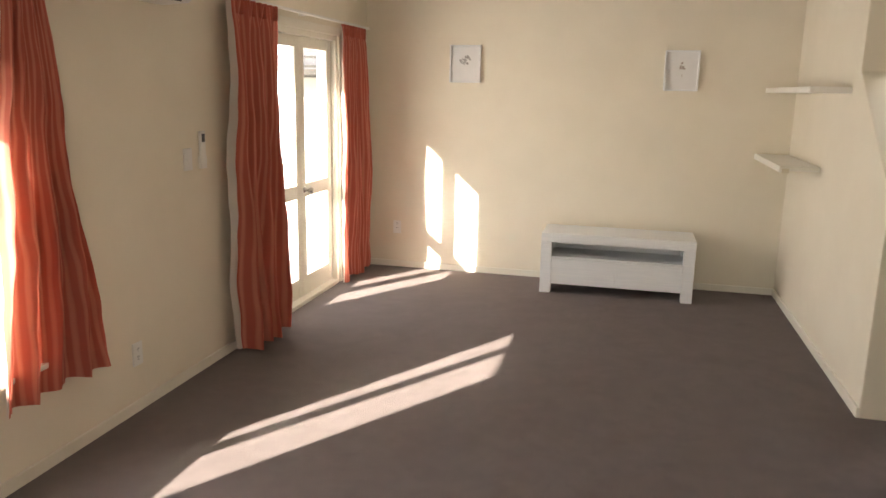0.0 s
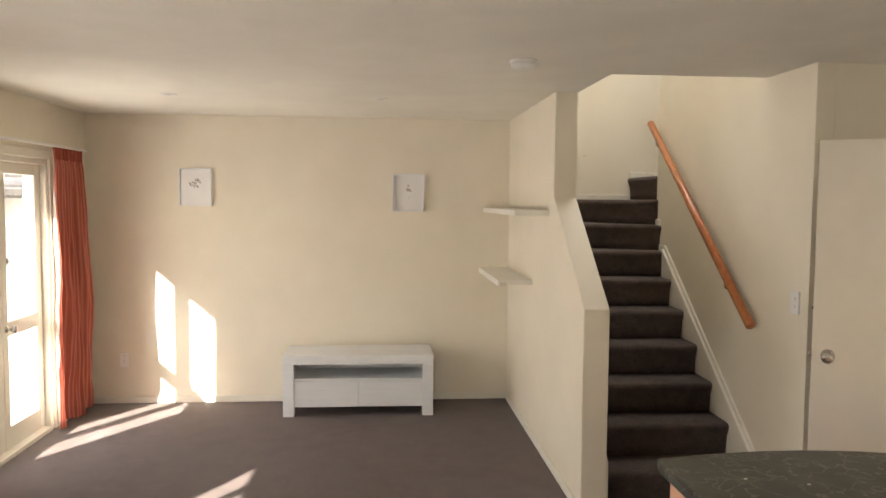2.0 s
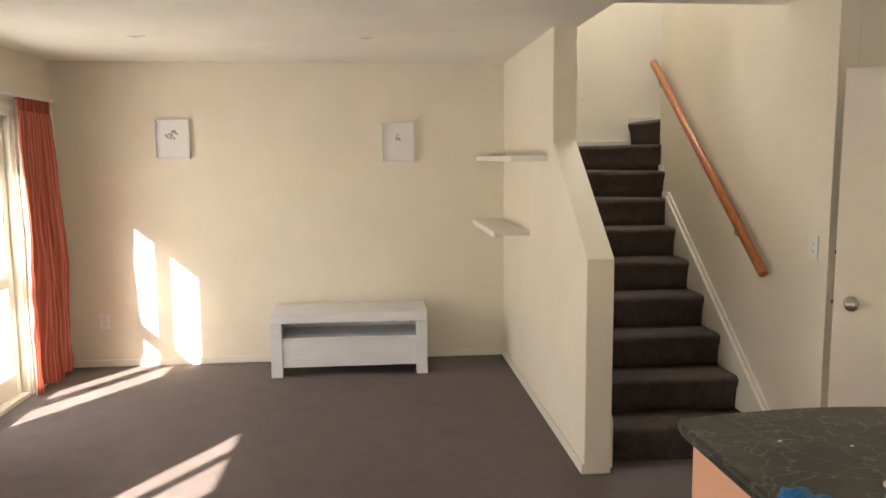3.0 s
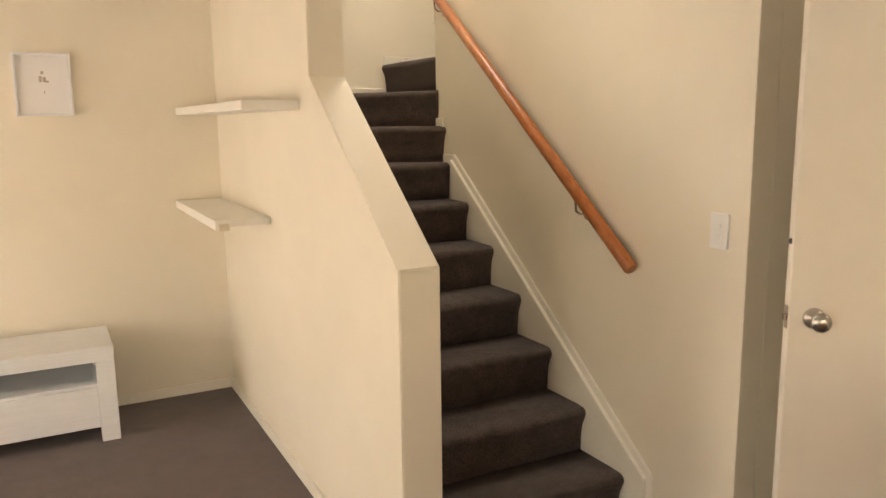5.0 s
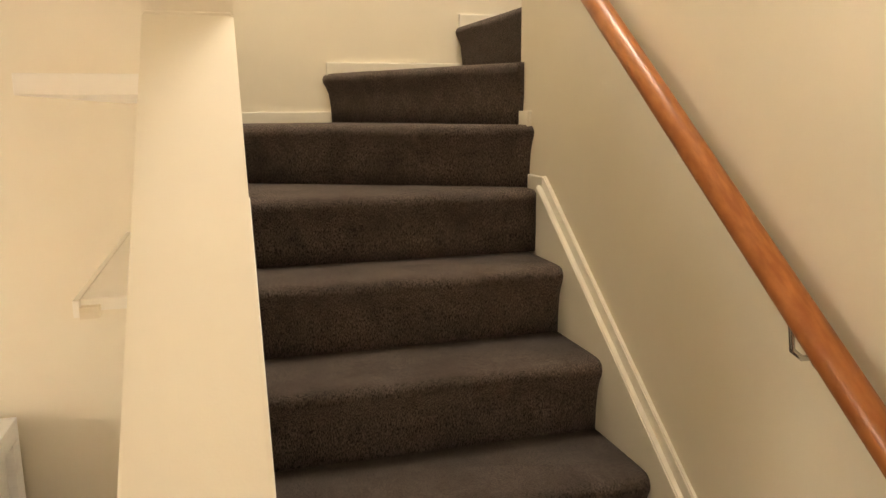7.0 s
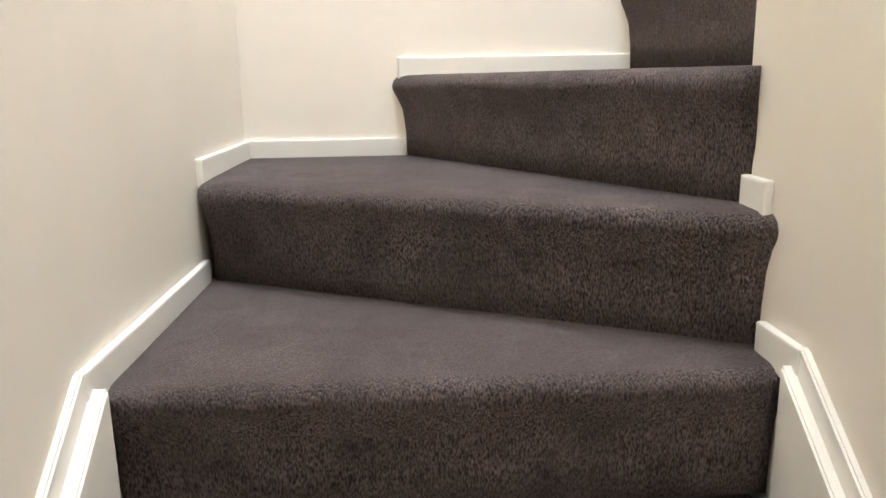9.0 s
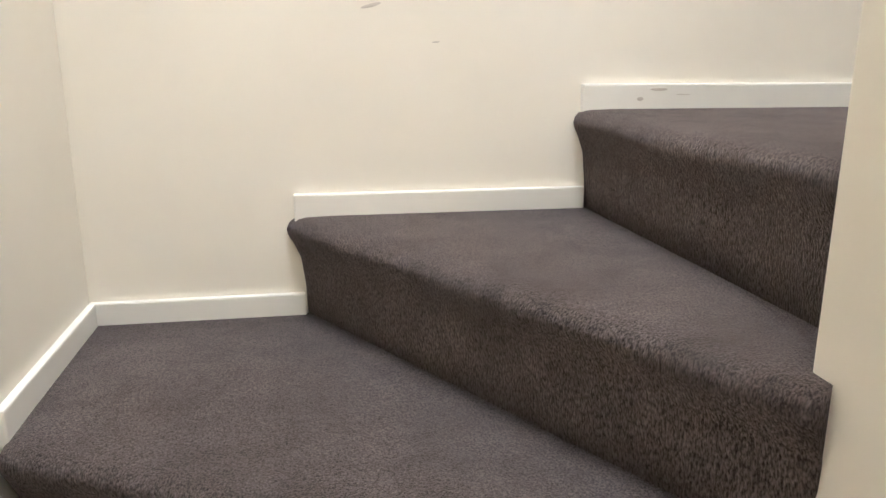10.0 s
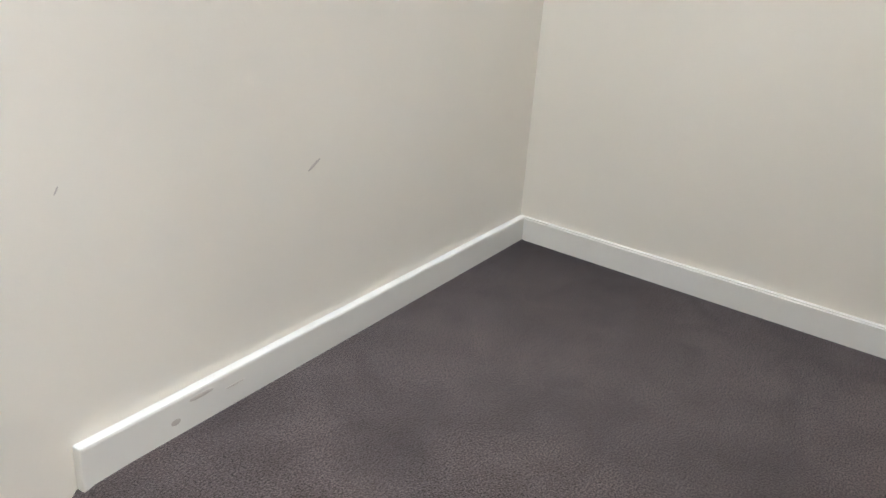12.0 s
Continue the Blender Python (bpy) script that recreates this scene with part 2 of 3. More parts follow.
XE = 5.1           # kitchen east wall

# ---- large structure ----
structure("floor", box(-0.02, XE, YS, YN + 0.05, -0.12, 0), CARPET, "taupe grey cut pile carpet")
structure("ground", box(-300, 300, -300, 300, -0.45, -0.17), PAVING, "pale concrete patio outside the doors")
W = -0.16
DY0, DY1, DZ = 4.36, 5.61, 1.99      # glazed door opening
WY0, WY1, WZ0, WZ1 = 1.02, 2.30, 0.46, 1.56  # side window opening
bm = bmesh.new()
for y0, y1, z0, z1 in ((YS, WY0, -0.3, 2.65), (WY0, WY1, -0.3, WZ0), (WY0, WY1, WZ1, 2.65), (WY1, DY0, -0.3, 2.65), (DY0, DY1, DZ, 2.65), (DY0, DY1, -0.3, -0.02), (DY1, YN + 0.16, -0.3, 2.65)):
    add_box(bm, W, 0, y0, y1, z0, z1)
structure("wall_west", bm, PAINT, "cream painted wall with glazed doors")
wall_n = structure("wall_north", box(0, HX0, YN, YN + 0.16, -0.3, 2.65), PAINT, "cream painted living room wall")
structure("wall_stair_north", box(HX0, XL + 0.12, YB, YB + 0.12, -0.3, TOP), PAINT, "off-white wall behind the winding stairs")
structure("wall_half", prism([(3.845, 0), (3.845, 1.13), (4.61, 1.743), (4.61, TOP), (YB, TOP), (YB, 0)], "x", HX0, HX1, 0.004), PAINT, "cream stair wall with a sloping top")
structure("wall_half_upper", box(HX0, HX1, 3.93, 4.61, H + 0.22, TOP), PAINT, "off-white wall over the stair opening")
structure("wall_stair", box(SX0, SX1, 3.455, YEND, 0, TOP, 0.004), PAINT, "cream wall beside the stairs")
structure("wall_return", box(SX1, XE, 3.455, 3.58, 0, TOP), PAINT, "cream wall behind the open door")
structure("wall_landing_east", prism([(XL, YB), (XL + 0.12, YB), (XL + 0.12, 3.58), (XL - 0.14 * (YB - 3.58), 3.58)], "z", 0, TOP), PAINT, "off-white landing wall")
bm = bmesh.new()
for y0, y1, z0, z1 in ((1.9, 2.72, 2.05, 2.65), (2.72, 3.58, 0, 2.65), (YS, 1.9, 0, 2.65)):
    add_box(bm, XE, XE + 0.1, y0, y1, z0, z1)
structure("wall_east", bm, PAINT, "cream kitchen wall with a doorway")
bm = bmesh.new()
add_box(bm, XE + 0.1, XE + 1.2, 1.8, 1.9, 0, 2.4)
add_box(bm, XE + 0.1, XE + 1.2, 2.72, 2.82, 0, 2.4)
add_box(bm, XE + 1.2, XE + 1.3, 1.8, 2.82, 0, 2.4)
structure("wall_cupboard", bm, PAINT, "cream cupboard walls")
bm = bmesh.new()
# the gap at x 1.4 to 3.8 is unseen, made for the kitchen fill lamp
for x0, x1, z0, z1 in ((W, 1.4, 0, 2.65), (3.8, XE + 0.1, 0, 2.65), (1.4, 3.8, 0, 0.95), (1.4, 3.8, 2.1, 2.65)):
    add_box(bm, x0, x1, YS - 0.14, YS, z0, z1)
structure("wall_south", bm, PAINT, "cream kitchen wall")
bm = bmesh.new()
add_box(bm, 0, HX0, YS, YN, H, H + 0.22)
add_box(bm, HX0, XE, YS, 3.93, H, H + 0.22)
add_box(bm, HX0, HX1 + 0.003, 3.93, 4.61, H, H + 0.22)
structure("ceiling", bm, CEILING, "smooth off-white plaster ceiling")
# unseen ceiling; the lidded hole is added to hold the stair fill lamp
bm = bmesh.new()
for x0, x1, y0, y1 in ((HX0, 3.85, 3.4, YB + 0.12), (4.85, XL + 0.12, 3.4, YB + 0.12), (3.85, 4.85, 3.4, 4.85), (3.85, 4.85, 6.1, YB + 0.12)):
    add_box(bm, x0, x1, y0, y1, TOP, TOP + 0.1)
add_box(bm, 3.80, 4.90, 4.80, 6.15, TOP + 0.12, TOP + 0.2)
structure("ceiling_stairwell", bm, CEILING, "off-white ceiling over the stairs with an unseen recess for an added lamp")
bm = bmesh.new()
for x0, x1, z0, z1 in ((HX0, XL + 0.12, H + 0.22, TOP),):
    add_box(bm, x0, x1, 3.73, 3.93, z0, z1)
structure("wall_upper_south", bm, PAINT, "off-white wall over the stair opening")
structure("floor_cupboard", box(XE, XE + 1.3, 1.8, 2.82, -0.1, -0.002), CARPET, "taupe carpet")


# ---- staircase ----
stairs = thing("staircase", (4.09, 4.0, 0), "winding staircase covered in dark taupe carpet with cream stringers", "staircase")


def carpet_step(a, b, rest, z0, z1, segs=40):
    """A carpeted step: rolled nosing along a-b, riser below it leaning back, flat tread filled to the points of rest."""
    a, b = Vector((*a, 0)), Vector((*b, 0))
    along = b - a
    inward = Vector((-along.y, along.x, 0)).normalized()
    h = z1 - z0
    prof = [(0.030, 0), (0.028, h * 0.3), (0.022, h * 0.58), (0.010, h - 0.050), (0.002, h - 0.036), (0.0, h - 0.024), (0.004, h - 0.012), (0.013, h - 0.004), (0.027, h), (0.07, h + 0.001)]
    bm = bmesh.new()
    rows = []
    for i in range(segs + 1):
        p = a + along * (i / segs)
        row = []
        for k, (d, z) in enumerate(prof):
            wob = 0.004 * noise.noise(Vector((p.x * 9, p.y * 9, z1 * 7 + k * 0.5))) if 2 < k < 9 else 0
            q = p + inward * (d + wob)
            row.append(bm.verts.new((q.x, q.y, z0 + z + wob * 0.3)))
        rows.append(row)
    for r0, r1 in zip(rows, rows[1:]):
        for k in range(len(prof) - 1):
            bm.faces.new((r0[k], r1[k], r1[k + 1], r0[k + 1]))
    top = [bm.verts.new((x, y, z1)) for x, y in rest]
    low = [bm.verts.new((x, y, z0)) for x, y in rest]
    bm.faces.new([r[-1] for r in rows] + top)
    bm.faces.new(([r[0] for r in rows] + low)[::-1])
    for i in range(len(rest) - 1):
        bm.faces.new((top[i + 1], top[i], low[i], low[i + 1]))
    bm.faces.new(rows[-1] + [top[0], low[0]])
    bm.faces.new(rows[0][::-1] + [low[-1], top[-1]])
    bmesh.ops.recalc_face_normals(bm, faces=bm.faces)
    return bm


CX0, CX1 = 3.682, 4.508
RUN0, RUN = 3.955, 0.241
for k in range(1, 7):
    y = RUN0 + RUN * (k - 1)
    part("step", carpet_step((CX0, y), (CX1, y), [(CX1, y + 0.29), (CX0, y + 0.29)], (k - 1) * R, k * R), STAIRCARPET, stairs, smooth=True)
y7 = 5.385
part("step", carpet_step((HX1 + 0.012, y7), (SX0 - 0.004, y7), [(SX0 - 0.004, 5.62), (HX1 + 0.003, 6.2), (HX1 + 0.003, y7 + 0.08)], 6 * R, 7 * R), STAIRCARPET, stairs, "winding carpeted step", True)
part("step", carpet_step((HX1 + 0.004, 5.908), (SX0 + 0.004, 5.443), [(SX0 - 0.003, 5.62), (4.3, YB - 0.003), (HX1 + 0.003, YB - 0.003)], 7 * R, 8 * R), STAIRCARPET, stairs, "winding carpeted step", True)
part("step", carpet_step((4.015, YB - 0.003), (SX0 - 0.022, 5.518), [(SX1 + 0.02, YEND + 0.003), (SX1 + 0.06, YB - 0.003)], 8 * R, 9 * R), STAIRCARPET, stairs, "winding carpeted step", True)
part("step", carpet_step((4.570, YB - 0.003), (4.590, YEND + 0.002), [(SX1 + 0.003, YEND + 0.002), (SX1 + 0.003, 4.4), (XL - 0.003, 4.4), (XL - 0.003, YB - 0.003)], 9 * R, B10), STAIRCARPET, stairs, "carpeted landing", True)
structure("landing_closing_wall", box(SX1, XL, 4.25, 4.4, 0, 3.4), PAINT, "plain off-white wall")


def stringer(x0, x1, m0, m1, y0=3.825):
    """A board against the wall with a lower top edge, and a thin moulding above it on the wall from m0 to m1."""
    line = lambda y: 0.247 + (y - 3.83) * 0.757
    low = lambda y: line(y) - 0.040
    pts = [(y0 + 0.025, 0), (y0 + 0.025, low(y0 + 0.025)), (5.362, low(5.362)), (5.362, 1.0), (5.0, 0.75), (4.3, 0.0)]
    st = part("stringer", prism(pts, "x", x0, x1, 0.003), TRIM, stairs, "cream painted stringer board")
    part("moulding", prism([(y0, 0), (y0, line(y0)), (5.347, line(5.347)), (5.347, low(5.347) - 0.02), (y0 + 0.027, low(y0 + 0.027) - 0.02), (y0 + 0.027, 0)], "x", m0, m1, 0.003), TRIM, st)


stringer(CX1, SX0 - 0.001, SX0 - 0.012, SX0)
stringer(HX1 + 0.001, CX0, HX1, HX1 + 0.012, 3.885)


def skirting(name, x0, x1, y0, y1, z0, h=0.062, parent=None):
    bm = box(x0, x1, y0, y1, z0 - 0.01, z0 + h, 0.0035)
    if parent:
        return part(name, bm, TRIM, parent)
    return structure(name, bm, TRIM, "cream painted skirting board")


T = 0.014

# stepped skirting round the winders and the landing
skirting("baseboard", HX1, HX1 + T, 5.345, 5.925, B7, 0.043)
skirting("baseboard", HX1, HX1 + T, 5.925, YB - T, B8, 0.043)
skirting("baseboard", HX1 + 0.001, 4.045, YB - T, YB, B8, 0.043)
skirting("baseboard", 4.03, 4.596, YB - T, YB, B9, 0.043)
landing_board = skirting("baseboard", 4.583, XL, YB - T, YB, B10, 0.049)
structure("baseboard", prism([(XL, YB - T), (XL - T, YB - T), (XL - T - 0.14 * (YB - 4.4), 4.4), (XL - 0.14 * (YB - 4.4), 4.4)], "z", B10 - 0.01, B10 + 0.049, 0.003), TRIM, "cream painted skirting board")
skirting("baseboard", SX0 - T, SX0, 5.347, 5.462, B7, 0.043)
skirting("baseboard", SX0 - T, SX0, 5.466, 5.542, B8, 0.043)
# living room skirting
skirting("baseboard", 0.001, HX0, YN - T, YN, 0, 0.055)
skirting("baseboard", HX0 - T, HX0, 3.85, YN - T, 0, 0.055)
skirting("baseboard", 0, T, 5.67, YN - T, 0, 0.055)
skirting("baseboard", 0, T, YS, 4.30, 0, 0.055)
skirting("baseboard", SX0 - T, SX0, 3.455, 3.82, 0, 0.055)
skirting("baseboard", SX0, XE, 3.455 - T, 3.455, 0, 0.055)

# scuffs on the stairwell wall and on the landing skirting
for x, z, w, a in ((4.182, 2.113, 0.020, 14), (4.30, 2.05, 0.008, 5), (4.42, 2.30, 0.008, -10), (4.60, 2.24, 0.005, 60), (4.95, 2.20, 0.014, 30)):
    sc = bmesh.new()
    bmesh.ops.create_uvsphere(sc, u_segments=10, v_segments=6, radius=1)
    bmesh.ops.transform(sc, matrix=pose(x, YB - 0.0002, z, 0, -a, 0) @ Matrix.Diagonal((w, 0.0006, w * 0.16, 1)), verts=sc.verts)
    structure("scuff", sc, SCUFF, "small grey scuff on the wall")
for x, z, w, d in ((4.738, B10 + 0.038, 0.019, 0.0028), (4.70, B10 + 0.020, 0.007, 0.004), (4.79, B10 + 0.028, 0.016, 0.0010)):
    sc = bmesh.new()
    bmesh.ops.create_uvsphere(sc, u_segments=10, v_segments=6, radius=1)
    bmesh.ops.transform(sc, matrix=Matrix.Translation((x, YB - T - 0.0002, z)) @ Matrix.Diagonal((w, 0.0006, d, 1)), verts=sc.verts)
    part("scuff", sc, SCUFF, landing_board)

# ---- handrail on the stair wall ----
rail = thing("handrail", (4.48, 3.9, 1.0), "varnished reddish timber handrail on steel brackets", "handrail")
ra, rb = Vector((4.476, 3.912, 1.023)), Vector((4.476, 5.575, 2.318))
axis = (rb - ra).normalized()
turn = axis.to_track_quat("Z", "Y").to_matrix().to_4x4()
L = (rb - ra).length
part("rail", lathe([(0.022, 0), (0.0262, 0.004), (0.0262, L - 0.004), (0.022, L)], Matrix.Translation(ra) @ turn, 32), RIMU, rail, smooth=True)
for f in (0.205, 0.93):
    p = ra + axis * (L * f)
    br = part("bracket", lathe([(0.024, 0), (0.024, 0.004), (0.010, 0.008)], pose(SX0, p.y - 0.01, p.z - 0.098, 0, -90, 0)), STEEL, rail, "steel wall bracket", True)
    cu = bpy.data.curves.new("arm", "CURVE")
    cu.dimensions, cu.bevel_depth = "3D", 0.005
    sp = cu.splines.new("POLY")
    pts = [(SX0 - 0.004, p.y - 0.01, p.z - 0.098), (SX0 - 0.040, p.y - 0.01, p.z - 0.096), (SX0 - 0.057, p.y - 0.007, p.z - 0.082), (p.x, p.y, p.z - 0.022)]
    sp.points.add(len(pts) - 1)
    for q, co in zip(sp.points, pts):
        q.co = (*co, 1)
    tmp = bpy.data.objects.new("tmp", cu)
    am = bmesh.new()
    am.from_mesh(tmp.to_mesh())
    tmp.to_mesh_clear()
    bpy.data.objects.remove(tmp)
    part("arm", am, STEEL, br, smooth=True)

# ---- timber newel fixed to the landing side of the stair wall ----
newel = thing("newel_post", (4.645, 5.63, 2.115), "varnished reddish timber newel fixed to the stair wall end", "newel post")
part("shaft", box(4.600, 4.690, YEND + 0.002, 5.692, 2.115, 3.10, 0.004), RIMU, newel)
part("cap", box(4.595, 4.695, YEND + 0.002, 5.700, 3.1005, 3.125, 0.005), RIMU, newel)

# ---- glazed double doors ----
frame_door = thing("door_1", (-0.05, 4.985, 0), "white painted glazed double doors, closed, in the outside wall", "glazed door", kind="structure")
for y0, y1 in ((DY0, DY0 + 0.045), (DY1 - 0.045, DY1)):
    part("jamb", box(W, -0.001, y0, y1, 0, DZ, 0.003), TRIM, frame_door)
part("head", box(W, -0.001, DY0 + 0.045, DY1 - 0.045, DZ - 0.045, DZ, 0.003), TRIM, frame_door)
part("threshold", box(W - 0.03, 0.012, DY0 + 0.045, DY1 - 0.045, -0.02, 0.03, 0.004), TRIM, frame_door)
part("architrave", box(-0.002, 0.016, DY0 - 0.055, DY0 + 0.006, 0, DZ + 0.055, 0.004), TRIM, frame_door)
part("architrave", box(-0.002, 0.016, DY1 - 0.006, DY1 + 0.055, 0, DZ + 0.055, 0.004), TRIM, frame_door)
part("architrave", box(-0.002, 0.016, DY0 + 0.006, DY1 - 0.006, DZ - 0.006, DZ + 0.055, 0.004), TRIM, frame_door)


def leaf(y0, y1, knob_y):
    lf = part("leaf", box(-0.082, -0.042, y0 + 0.001, y0 + 0.070, 0.035, DZ - 0.048, 0.003), TRIM, frame_door, "white painted glazed leaf")
    part("stile", box(-0.082, -0.042, y1 - 0.070, y1 - 0.001, 0.035, DZ - 0.048, 0.003), TRIM, lf)
    for z0, z1 in ((0.035, 0.180), (0.785, 0.885), (1.865, DZ - 0.048)):
        part("cross_rail", box(-0.080, -0.044, y0 + 0.070, y1 - 0.070, z0, z1, 0.003), TRIM, lf)
    for z0, z1 in ((0.180, 0.785), (0.885, 1.865)):
        pane = part("pane", box(-0.065, -0.059, y0 + 0.071, y1 - 0.071, z0 + 0.001, z1 - 0.001), GLASS, lf, "clear glass pane")
        pane.visible_shadow = False
        for a, b in ((y0 + 0.070, y0 + 0.078), (y1 - 0.078, y1 - 0.070)):
            part("bead", box(-0.058, -0.047, a, b, z0, z1), TRIM, lf)
    if knob_y:
        part("handle", lathe([(0.024, 0), (0.024, 0.006), (0.010, 0.010), (0.010, 0.034), (0.022, 0.040), (0.027, 0.052), (0.024, 0.064), (0.010, 0.070)], pose(-0.042, knob_y, 0.838, 0, 90, 0)), STEEL, lf, "round steel knob", True)


mid = (DY0 + DY1) / 2
leaf(DY0 + 0.048, mid - 0.001, None)
leaf(mid + 0.001, DY1 - 0.048, mid + 0.045)

# ---- side window ----
win = thing("window_1", (-0.08, 1.57, WZ0), "white framed side window behind a curtain", "window", kind="structure")
for y0, y1 in ((WY0, WY0 + 0.06), (WY1 - 0.06, WY1), (1.595, 1.640)):
    part("window_frame", box(-0.11, -0.05, y0, y1, WZ0 + 0.05, WZ1 - 0.05, 0.003), TRIM, win)
for z0, z1 in ((WZ0, WZ0 + 0.05), (WZ1 - 0.05, WZ1)):
    part("window_frame", box(-0.11, -0.05, WY0, WY1, z0, z1, 0.003), TRIM, win)
part("window_sill", box(-0.05, 0.03, WY0 - 0.03, WY1 + 0.03, WZ0 - 0.02, WZ0 + 0.004, 0.003), TRIM, win)
for y0, y1 in ((WY0 + 0.06, 1.595), (1.640, WY1 - 0.06)):
    pane = part("pane", box(-0.084, -0.078, y0, y1, WZ0 + 0.05, WZ1 - 0.05), GLASS, win, "clear glass pane")
    pane.visible_shadow = False

# ---- open interior door ----
door = thing("door_2", (4.41, 3.19, 0), "white painted flush door standing open beside the stair wall", "door", kind="structure")
dv = Vector((0.66, -0.42, 0)).normalized()
ang = math.degrees(math.atan2(dv.y, dv.x))
place = pose(4.405, 3.195, 0, 0, 0, ang)


def at_door(bm):
    bmesh.ops.transform(bm, matrix=place, verts=bm.verts)
    return bm


slab = part("slab", at_door(box(0, 0.76, 0, 0.038, 0.012, 2.0, 0.003)), DOORPAINT, door, "white painted flush slab")
knob_prof = [(0.030, 0), (0.030, 0.004), (0.026, 0.009), (0.011, 0.013), (0.011, 0.030), (0.020, 0.036), (0.027, 0.046), (0.0275, 0.056), (0.022, 0.064), (0.008, 0.067)]
part("knob", at_door(lathe(knob_prof, pose(0.067, 0, 1.015, 90, 0, 0), 36)), STEEL, door, "round satin steel knob", True)
part("knob", at_door(lathe(knob_prof, pose(0.067, 0.038, 1.015, -90, 0, 0), 36)), STEEL, door, "round satin steel knob", True)
part("latch_plate", at_door(box(-0.0015, 0.002, 0.007, 0.031, 0.982, 1.048, 0.0008)), STEEL, door, "steel latch plate")
part("latch", at_door(box(-0.011, 0.001, 0.012, 0.026, 1.006, 1.024, 0.003)), STEEL, door)
part("bolt", at_door(lathe([(0.008, 0), (0.008, 0.004), (0.004, 0.006)], pose(0.0, 0.019, 1.23, 0, -90, 0), 16)), GREYPLASTIC, door, "small dark bolt")
part("jamb", box(XE - 0.01, XE + 0.11, 2.70, 2.735, 0, 2.05, 0.003), TRIM, door)
part("jamb", box(XE - 0.01, XE + 0.11, 1.885, 1.92, 0, 2.05, 0.003), TRIM, door)
part("head", box(XE - 0.01, XE + 0.11, 1.92, 2.70, 2.015, 2.05, 0.003), TRIM, door)


# ---- switches, sockets ----
def wall_plate(name, m, w, h, switches, label, category, socket=False):
    """A plate in the xz plane whose face looks along -y, placed by m."""
    ob = thing(name, m.translation, label, category)

    def put(bm):
        bmesh.ops.transform(bm, matrix=m, verts=bm.verts)
        return bm
    part("plate", put(box(-w / 2, w / 2, -0.009, 0, -h / 2, h / 2, 0.0025)), PLASTIC, ob)
    for x, z in switches:
        if socket:
            for dx, dz in ((-0.006, 0.006), (0.006, 0.006), (0, -0.007)):
                part("slot", put(box(x + dx - 0.0015, x + dx + 0.0015, -0.0096, -0.006, z + dz - 0.004, z + dz + 0.004)), GREYPLASTIC, ob)
        else:
            part("rocker", put(box(x - 0.009, x + 0.009, -0.0135, -0.006, z - 0.008, z + 0.008, 0.002)), PLASTIC, ob)


wall_plate("light_switch", pose(SX0, 3.565, 1.205, 0, 0, -90), 0.072, 0.116, ((0, 0.018), (0, -0.018)), "white double light switch on the cream wall", "light switch")
wall_plate("light_switch", pose(0, 3.445, 1.20, 0, 0, 90), 0.075, 0.118, ((0, 0.0),), "white light switch beside the remote control", "light switch")
wall_plate("power_socket", pose(0.289, YN, 0.365, 0, 0, 0), 0.072, 0.116, ((0, 0.03), (0, -0.012)), "white power socket low on the wall", "socket", True)
wall_plate("power_socket", pose(0, 2.925, 0.29, 0, 0, 90), 0.072, 0.116, ((0, 0.02), (0, -0.02)), "white power socket near the floor", "socket", True)

remote = thing("remote_control", (0.0, 3.58, 1.24), "white remote control in a wall holder", "remote control")
part("holder", box(0, 0.022, 3.552, 3.608, 1.14, 1.21, 0.004), PLASTIC, remote)
body = part("body", box(0.004, 0.020, 3.556, 3.604, 1.165, 1.345, 0.005), PLASTIC, remote)
part("screen", box(0.0195, 0.0212, 3.565, 3.595, 1.285, 1.33), GREYPLASTIC, body, "dark grey display")

# ---- wall air conditioner ----
ac = thing("air_conditioner", (0.0, 2.85, 2.1), "white split air conditioner high on the wall", "air conditioner")
part("housing", prism([(0.0, 2.285), (0.17, 2.285), (0.205, 2.24), (0.205, 2.06), (0.16, 1.980), (0.0, 1.970)], "y", 2.46, 3.30, 0.008), PLASTIC, ac)
part("flap", prism([(0.205, 2.050), (0.209, 2.046), (0.168, 1.976), (0.160, 1.978)], "y", 2.50, 3.20), GREYPLASTIC, ac, "dark air outlet")


